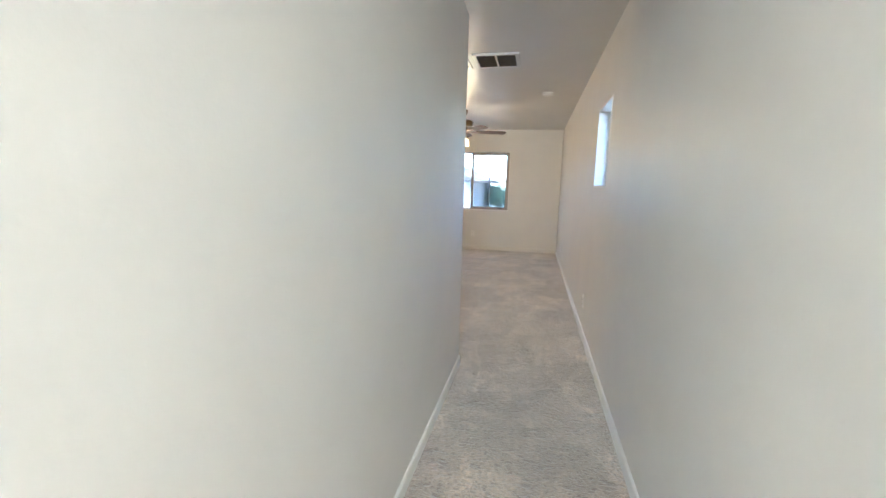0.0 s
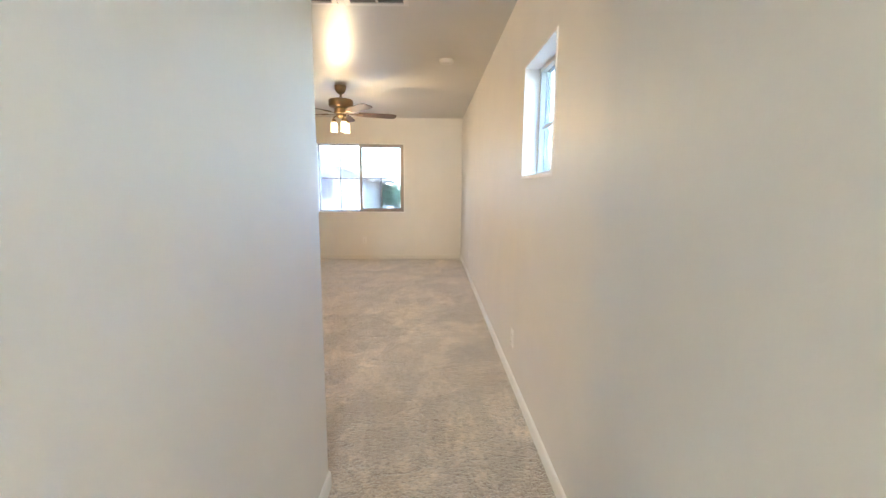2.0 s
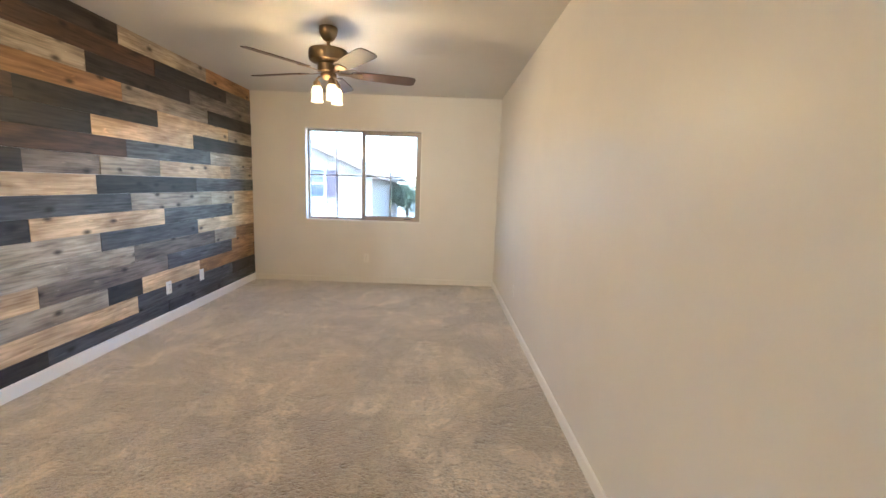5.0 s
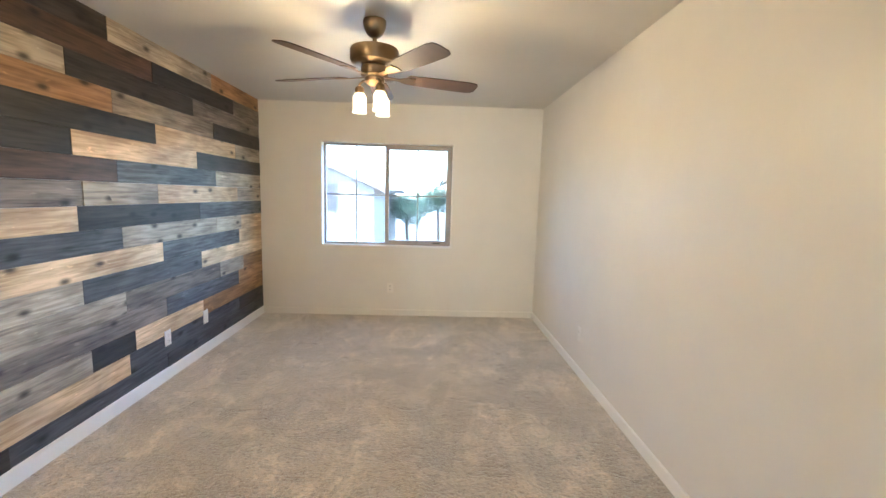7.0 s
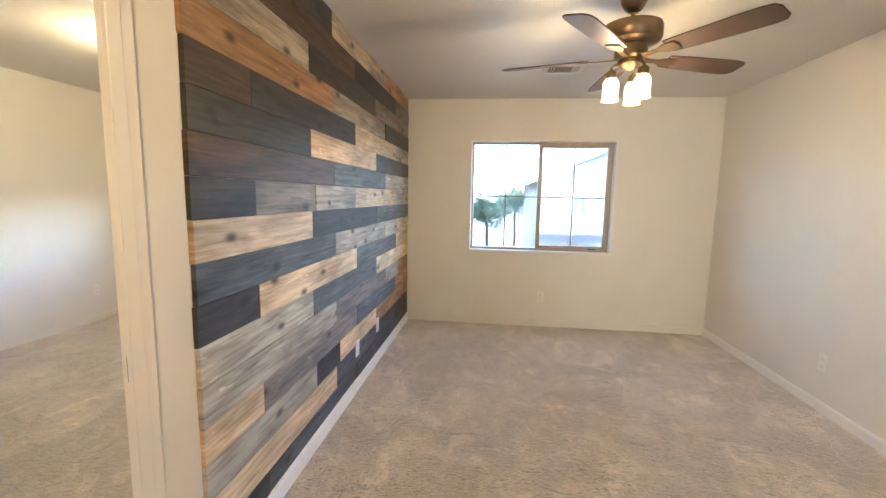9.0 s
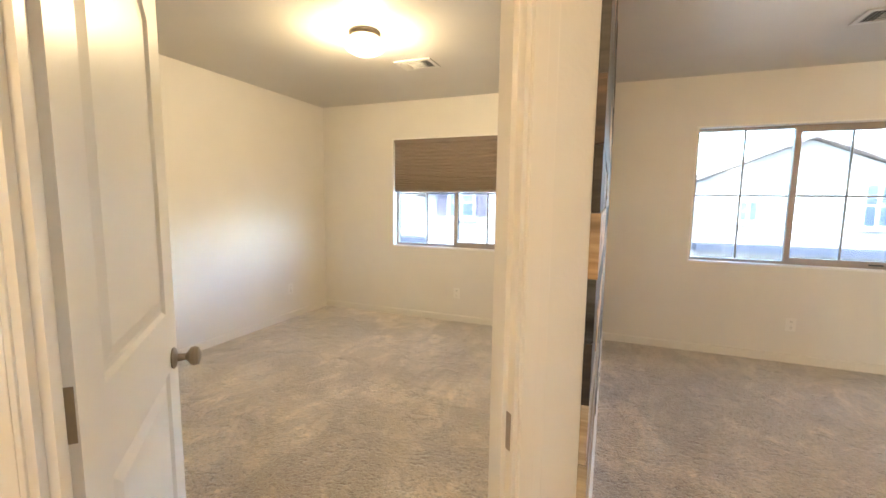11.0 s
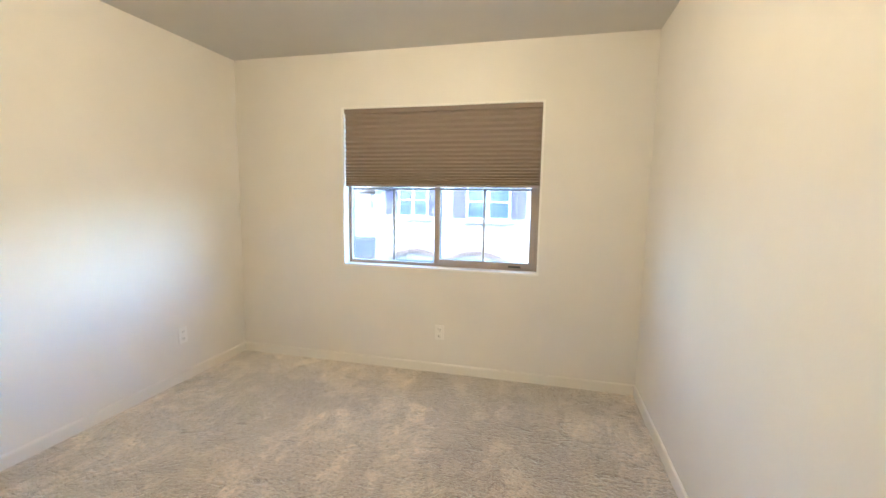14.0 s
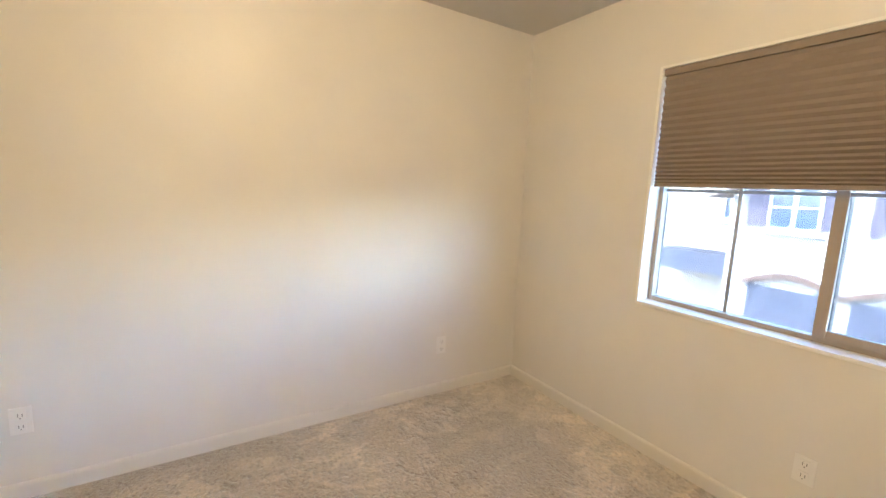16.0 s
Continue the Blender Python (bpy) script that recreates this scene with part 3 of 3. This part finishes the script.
def return_grille(x0, x1, y0, y1):
    ob = thing("return_air_grille", pose(x0, y0, H), "white framed return air grille with grey filter panels", "vent")
    w, d = x1 - x0, y1 - y0
    fr = 0.032
    part("frame", boxes((0, w, 0, fr, -0.014, -0.0005), (0, w, d - fr, d, -0.014, -0.0005), (0, fr, fr, d - fr, -0.014, -0.0005), (w - fr, w, fr, d - fr, -0.014, -0.0005),
         (w / 2 - 0.008, w / 2 + 0.008, fr, d - fr, -0.012, -0.0005), bevel=0.002), VENT, ob)
    part("filter_panel", boxes((fr, w / 2 - 0.008, fr, d - fr, -0.004, -0.0006)), FILTER, ob)
    part("filter_panel", boxes((w / 2 + 0.008, w - fr, fr, d - fr, -0.004, -0.0006)), FILTER, ob)
    for i in range(15):
        bm = bmesh.new()
        yy = fr + (i + 0.5) * (d - 2 * fr) / 15
        box(bm, fr, w - fr, -0.006, 0.006, -0.0006, 0.0006, m=pose(0, yy, -0.008, 40))
        part("slat", bm, FILTER, ob)
    return ob


return_grille(-0.32, 0.08, 3.74, 4.16)
return_grille(-0.80, -0.37, 3.55, 4.16)

smoke = thing("smoke_detector", pose(0.364, 5.34, H), "round white smoke detector on the ceiling", "smoke detector")
part("body", lathe([(0.066, -0.001), (0.066, -0.014), (0.058, -0.032), (0.030, -0.040), (0.001, -0.041)], 36), VENT, smoke, smooth=True)
part("grille_ring", lathe([(0.061, -0.016), (0.0635, -0.018), (0.060, -0.026), (0.058, -0.026)], 36), SLOT, smoke)

flush = thing("flush_ceiling_light", pose(-3.99, 6.87, H), "lit opal glass mushroom dome light on the ceiling", "ceiling light")
part("base", lathe([(0.10, -0.0005), (0.105, -0.012), (0.095, -0.034), (0.080, -0.036)], 40), NICKEL, flush, "nickel base ring", True)
dome = part("glass_dome", lathe([(0.075, -0.034), (0.095, -0.045), (0.135, -0.066), (0.140, -0.085), (0.120, -0.115), (0.070, -0.140), (0.012, -0.148), (0.001, -0.1485)], 40), DOME, flush, smooth=True)
dome.visible_shadow = False

hall_light = copy_thing(flush, pose(0.28, -2.1, H))
for ob in hall_light.children:
    if ob.name.startswith("glass_dome"):
        ob.visible_shadow = False
lamp = new("hall_lamp_light", bpy.data.lights.new("hall_lamp_light", "POINT"))
lamp.data.energy, lamp.data.color, lamp.data.shadow_soft_size = HALL_W, (1.0, 0.88, 0.72), 0.06
lamp.location = (0.28, -2.1, H - 0.10)
alcove_light = copy_thing(flush, pose(-2.3, 3.6, H))
for ob in alcove_light.children:
    if ob.name.startswith("glass_dome"):
        ob.visible_shadow = False
lamp = new("alcove_lamp_light", bpy.data.lights.new("alcove_lamp_light", "POINT"))
lamp.data.energy, lamp.data.color, lamp.data.shadow_soft_size = ALCOVE_W, (1.0, 0.63, 0.29), 0.06
lamp.location = (-2.3, 3.6, H - 0.10)

# ---- ceiling fan ----
FX, FY = -0.835, 6.41
fan = thing("ceiling_fan", pose(FX, FY, H), "bronze ceiling fan with dark walnut blades and lit glass jars", "ceiling fan")
part("canopy", lathe([(0.066, -0.0005), (0.068, -0.02), (0.062, -0.05), (0.045, -0.08), (0.028, -0.095), (0.016, -0.10)], 36), BRASS, fan, smooth=True)
part("downrod", lathe([(0.013, -0.09), (0.013, -0.165)], 16), BRASS, fan, smooth=True)
part("motor_housing", lathe([(0.03, -0.145), (0.10, -0.150), (0.138, -0.162), (0.143, -0.175), (0.143, -0.225), (0.135, -0.240), (0.11, -0.250), (0.085, -0.258)], 44), BRASS, fan, "antique brass motor housing", True)
part("flywheel", lathe([(0.075, -0.255), (0.080, -0.262), (0.080, -0.312), (0.066, -0.322)], 36), BRASS, fan, smooth=True)
part("switch_housing", lathe([(0.050, -0.318), (0.060, -0.326), (0.058, -0.345), (0.040, -0.365), (0.020, -0.372), (0.002, -0.376)], 32), BRASS, fan, smooth=True)


def blade_mesh():
    bm = bmesh.new()
    pts = [(0.20, -0.052), (0.30, -0.060), (0.48, -0.067), (0.60, -0.068), (0.645, -0.060), (0.660, -0.035), (0.662, 0.035), (0.645, 0.060), (0.60, 0.068), (0.48, 0.067), (0.30, 0.060), (0.20, 0.052)]
    lo = [bm.verts.new((x, y, -0.003)) for x, y in pts]
    hi = [bm.verts.new((x, y, 0.003)) for x, y in pts]
    bm.faces.new(lo)
    bm.faces.new(hi)
    for i in range(len(pts)):
        j = (i + 1) % len(pts)
        bm.faces.new((lo[i], lo[j], hi[j], hi[i]))
    return bm


for k in range(5):
    tilt = pose(0, 0, -0.312, 0, 0, 19.0 + 72 * k) @ pose(0, 0, 0, -12)
    bm = blade_mesh()
    bmesh.ops.transform(bm, matrix=tilt, verts=bm.verts)
    bl = part("blade", bm, BLADE, fan, "dark walnut fan blade")
    bm = prism([(0.07, -0.018), (0.15, -0.014), (0.19, -0.036), (0.245, -0.036), (0.255, 0.0), (0.245, 0.036), (0.19, 0.036), (0.15, 0.014), (0.07, 0.018)], -0.009, -0.0035)
    bmesh.ops.transform(bm, matrix=tilt, verts=bm.verts)
    part("blade_iron", bm, BRASS, bl, "brass blade bracket")

for k in range(3):
    ang = radians(60 + 120 * k)
    cx, cy = 0.088 * math.cos(ang), 0.088 * math.sin(ang)
    part("lamp_arm", tube([(0.03 * math.cos(ang), 0.03 * math.sin(ang), -0.340), (0.07 * math.cos(ang), 0.07 * math.sin(ang), -0.345), (cx, cy, -0.362), (cx, cy, -0.385)], 0.008, 10), BRASS, fan, smooth=True)
    part("lamp_holder", lathe([(0.018, -0.375), (0.027, -0.385), (0.027, -0.415), (0.024, -0.418)], 24, pose(cx, cy, 0)), BRASS, fan, smooth=True)
    jar = part("glass_jar", lathe([(0.026, -0.412), (0.028, -0.42), (0.037, -0.432), (0.039, -0.445), (0.037, -0.508), (0.043, -0.526), (0.040, -0.527), (0.010, -0.523)], 28, pose(cx, cy, 0)), JAR, fan, "lit clear glass jar shade", True)
    jar.visible_shadow = False
    lamp = new("lamp_light", bpy.data.lights.new("lamp_light", "POINT"))
    lamp.data.energy, lamp.data.color, lamp.data.shadow_soft_size = FAN_W, (1.0, 0.65, 0.32), 0.03
    lamp.location = (FX + cx, FY + cy, H - 0.475)
lamp = new("dome_light", bpy.data.lights.new("dome_light", "POINT"))
lamp.data.energy, lamp.data.color, lamp.data.shadow_soft_size = DOME_W, (1.0, 0.68, 0.34), 0.06
lamp.location = (-3.99, 6.87, H - 0.125)

# ---- outside ----
GZ = -3.0
structure("ground", boxes((-400, 400, -400, 400, GZ - 0.5, GZ)), GRAVEL, "pale gravel ground reaching to the horizon", "ground")
structure("lower_storey", boxes((X2 - WT, XR + WT, YB - T, YF + WT - 0.004, GZ, -0.255)), STUCCO, "plain stucco lower storey carrying the rooms", "wall")


def house(name, m, w, depth, eave, apex, label, wall_mat):
    """A gabled townhouse: x along its front, y away, z up from the ground; parts are added by the caller."""
    ob = thing(name, m, label, "house")
    prof = [(0, 0), (w, 0), (w, eave), (w / 2, apex), (0, eave)]
    bm = bmesh.new()
    f_ = [bm.verts.new((x, 0, z)) for x, z in prof]
    k_ = [bm.verts.new((x, depth, z)) for x, z in prof]
    bm.faces.new(f_)
    bm.faces.new(k_)
    for i in range(5):
        bm.faces.new((f_[i], f_[(i + 1) % 5], k_[(i + 1) % 5], k_[i]))
    part("wall", bm, wall_mat, ob)
    slope = math.atan2(apex - eave, w / 2)
    L = math.hypot(apex - eave, w / 2) + 0.5
    for sg in (-1, 1):
        bm = bmesh.new()
        box(bm, 0, L, -0.4, depth + 0.4, 0.02, 0.16, m=pose(w / 2, 0, apex + 0.02) @ (pose(0, 0, 0, 0, math.degrees(slope), 0) if sg > 0 else pose(0, 0, 0, 0, 0, 180) @ pose(0, -depth, 0, 0, math.degrees(slope), 0)))
        part("roof", bm, TILE, ob, "clay tile roof slope")
    return ob


def house_window(ob, x0, x1, z0, z1, shutters=True):
    fr = part("window", boxes((x0 - 0.07, x0, -0.06, 0.03, z0 - 0.07, z1 + 0.07), (x1, x1 + 0.07, -0.06, 0.03, z0 - 0.07, z1 + 0.07), (x0, x1, -0.06, 0.03, z0 - 0.07, z0), (x0, x1, -0.06, 0.03, z1, z1 + 0.07),
              ((x0 + x1) / 2 - 0.05, (x0 + x1) / 2 + 0.05, -0.05, 0.03, z0, z1), (x0, x1, -0.04, 0.02, (z0 + z1) / 2 - 0.02, (z0 + z1) / 2 + 0.02)), TRIM, ob, "white framed window")
    part("pane", boxes((x0, x1, -0.015, -0.005, z0, z1)), OUTGLASS, fr)
    part("sill", boxes((x0 - 0.15, x1 + 0.15, -0.14, -0.001, z0 - 0.17, z0 - 0.08)), STUCCO2, fr)
    if shutters:
        for a0, a1 in ((x0 - 0.52, x0 - 0.09), (x1 + 0.09, x1 + 0.52)):
            rows = [(a0, a0 + 0.05, -0.05, -0.001, z0, z1), (a1 - 0.05, a1, -0.05, -0.001, z0, z1)]
            nn = 14
            rows += [(a0 + 0.05, a1 - 0.05, -0.04, -0.002, z0 + (z1 - z0) * i / nn, z0 + (z1 - z0) * (i + 0.86) / nn) for i in range(nn)]
            part("shutter", boxes(*rows), SHUTTER, ob, "mauve louvred shutter")


HX, HY = -8.88, 19.0
town = house("townhouse", pose(HX, HY, GZ), 6.3, 9.0, 4.62, 5.95, "pale stucco townhouse with mauve shutters and arched garages", STUCCO)
house_window(town, 0.90, 1.82, 3.80, 4.78)
house_window(town, 3.22, 4.50, 3.76, 4.78)
for g0, g1 in ((0.62, 2.30), (2.62, 4.42)):
    gd = part("garage_door", boxes((g0, g1, -0.04, -0.004, 0.0, 2.3)), GARAGE, town, "slate grey garage door")
    for i in range(1, 4):
        part("panel_groove", boxes((g0, g1, -0.05, -0.041, i * 0.51 - 0.012, i * 0.51 + 0.012)), SHUTTER, gd)
    n_ = 16
    bm = bmesh.new()
    lo, hi = [], []
    for i in range(n_ + 1):
        u = i / n_
        x = g0 - 0.14 + (g1 - g0 + 0.28) * u
        z = 2.28 + 0.30 * math.sin(math.pi * u)
        lo.append([bm.verts.new((x, y, z)) for y in (-0.16, -0.003)])
        hi.append([bm.verts.new((x, y, z + 0.11)) for y in (-0.16, -0.003)])
    for i in range(n_):
        bm.faces.new((lo[i][0], lo[i + 1][0], hi[i + 1][0], hi[i][0]))
        bm.faces.new((lo[i][0], lo[i][1], lo[i + 1][1], lo[i + 1][0]))
        bm.faces.new((hi[i][0], hi[i + 1][0], hi[i + 1][1], hi[i][1]))
    part("arch_trim", bm, ARCH, town, "tan stucco arch")
wing = house("townhouse_wing", pose(-15.2, 21.5, GZ), 6.3, 8.0, 4.7, 5.9, "pale stucco house set back beside the townhouse", STUCCO)
house_window(wing, 5.05, 5.45, 3.85, 4.7, False)
part("awning_roof", prism([(3.6, -1.1), (5.9, -1.1), (5.9, -0.005), (3.6, -0.005)], 2.1, 2.75), GARAGE, wing, "slate lower roof")
house2 = house("neighbour_house", pose(0.42, 22.0, GZ), 6.4, 9.0, 5.15, 6.5, "pale stucco gabled house across the street", STUCCO2)
house_window(house2, 1.38, 1.86, 3.8, 4.42, False)
house_window(house2, 4.75, 5.40, 3.7, 5.0, False)
part("lower_roof", boxes((0.0, 6.6, -0.9, -0.005, 2.72, 2.95)), GARAGE, house2, "grey lower roof edge")
structure("road", boxes((-60, 60, 10.8, 17.2, GZ, GZ + 0.02)), ASPHALT, "grey asphalt lane between the houses", "road")


def tree(x, y, height, spread, seed):
    r = random.Random(seed)
    ob = thing("tree", pose(x, y, GZ), "small leafy green tree with a slim trunk", "tree")
    top = height - spread
    bm = tube([(0, 0, 0), (0.05, 0.02, top * 0.5), (-0.03, 0.05, top), (0.02, 0, top + spread * 0.6)], [0.11, 0.09, 0.07, 0.03])
    part("trunk", bm, BARK, ob)
    for k in range(6):
        a_ = k * 1.05
        tip = (spread * 0.7 * math.cos(a_), spread * 0.7 * math.sin(a_), top + spread * r.uniform(0.1, 0.8))
        part("limb", tube([(0, 0, top - 0.1), (tip[0] * 0.5, tip[1] * 0.5, (top + tip[2]) / 2), tip], [0.045, 0.03, 0.012], 6), BARK, ob)
    verts, faces = [], []
    for i in range(2600):
        d_ = Vector((r.gauss(0, 1), r.gauss(0, 1), r.gauss(0, 0.8))).normalized() * (r.random() ** 0.4)
        lump = 1 + 0.28 * math.sin(5 * d_.x + seed) * math.cos(4 * d_.z + 2 * d_.y)
        c_ = Vector((d_.x * spread * lump, d_.y * spread * lump, top + spread * 0.25 + d_.z * spread * 0.8 * lump))
        q = Euler((r.uniform(0, 6), r.uniform(0, 6), r.uniform(0, 6))).to_matrix()
        s_ = r.uniform(0.05, 0.10)
        b0 = len(verts)
        for p in ((-0.5, 0, 0), (0, -1, 0.1), (0.5, 0, 0), (0, 1, 0.1)):
            verts.append(c_ + q @ (Vector(p) * s_))
        faces.append((b0, b0 + 1, b0 + 2, b0 + 3))
    me = bpy.data.meshes.new("crown")
    me.from_pydata(verts, [], faces)
    me.materials.append(LEAF)
    cr_ = new("crown", me)
    cr_.parent = ob
    return ob


tree(-1.75, 25.0, 4.5, 1.0, 3)
tree(-0.1, 31.0, 5.2, 1.3, 8)

# ---- plank cladding ----
PLANKS = [
    "D 6.50 G 7.69 O", "B 6.89 D 8.08 W", "G 6.18 D 7.38 W", "O 6.50 G 7.69 D", "B 5.65 D 6.89 T 8.10 G", "D 6.18 T 7.40 D", "B 6.50 K 7.70 G",
    "D 5.66 W 6.23 G 6.88 T 8.11 G", "T 6.18 D 7.41 K", "K 6.51 G 7.68 G 8.18 T", "D 5.66 T 6.90 K 8.13 T", "G 6.18 K 7.41 T", "G 6.50 W 7.72 G 8.20 O",
    "T 5.67 W 6.91 K 8.08 O", "G 6.20 D 6.57 T 7.41 O", "T 6.50 K 8.08 D", "D 5.69 K 6.89 K"]
rnd = random.Random(4)
for i, row in enumerate(PLANKS):
    words = row.split()
    cuts = [EY + rnd.uniform(-0.004, 0.004)] + [float(q) for q in words[1::2]] + [YF - 0.001]
    z1, z0 = H - 0.001 - 0.14 * i, max(H - 0.001 - 0.14 * (i + 1), 0.06) + 0.0015
    for stain, y0, y1 in zip(words[0::2], cuts, cuts[1:]):
        th = 0.018 + rnd.uniform(-0.0025, 0.003)
        L, q = y1 - y0 - 0.0015, z1 - z0
        bm = boxes((0, th, 0, L, 0, q), bevel=0.0012)
        ob = part("plank", bm, WOODS[stain], partition)
        ob.matrix_world = pose(XP + 0.0003, y0, z0)
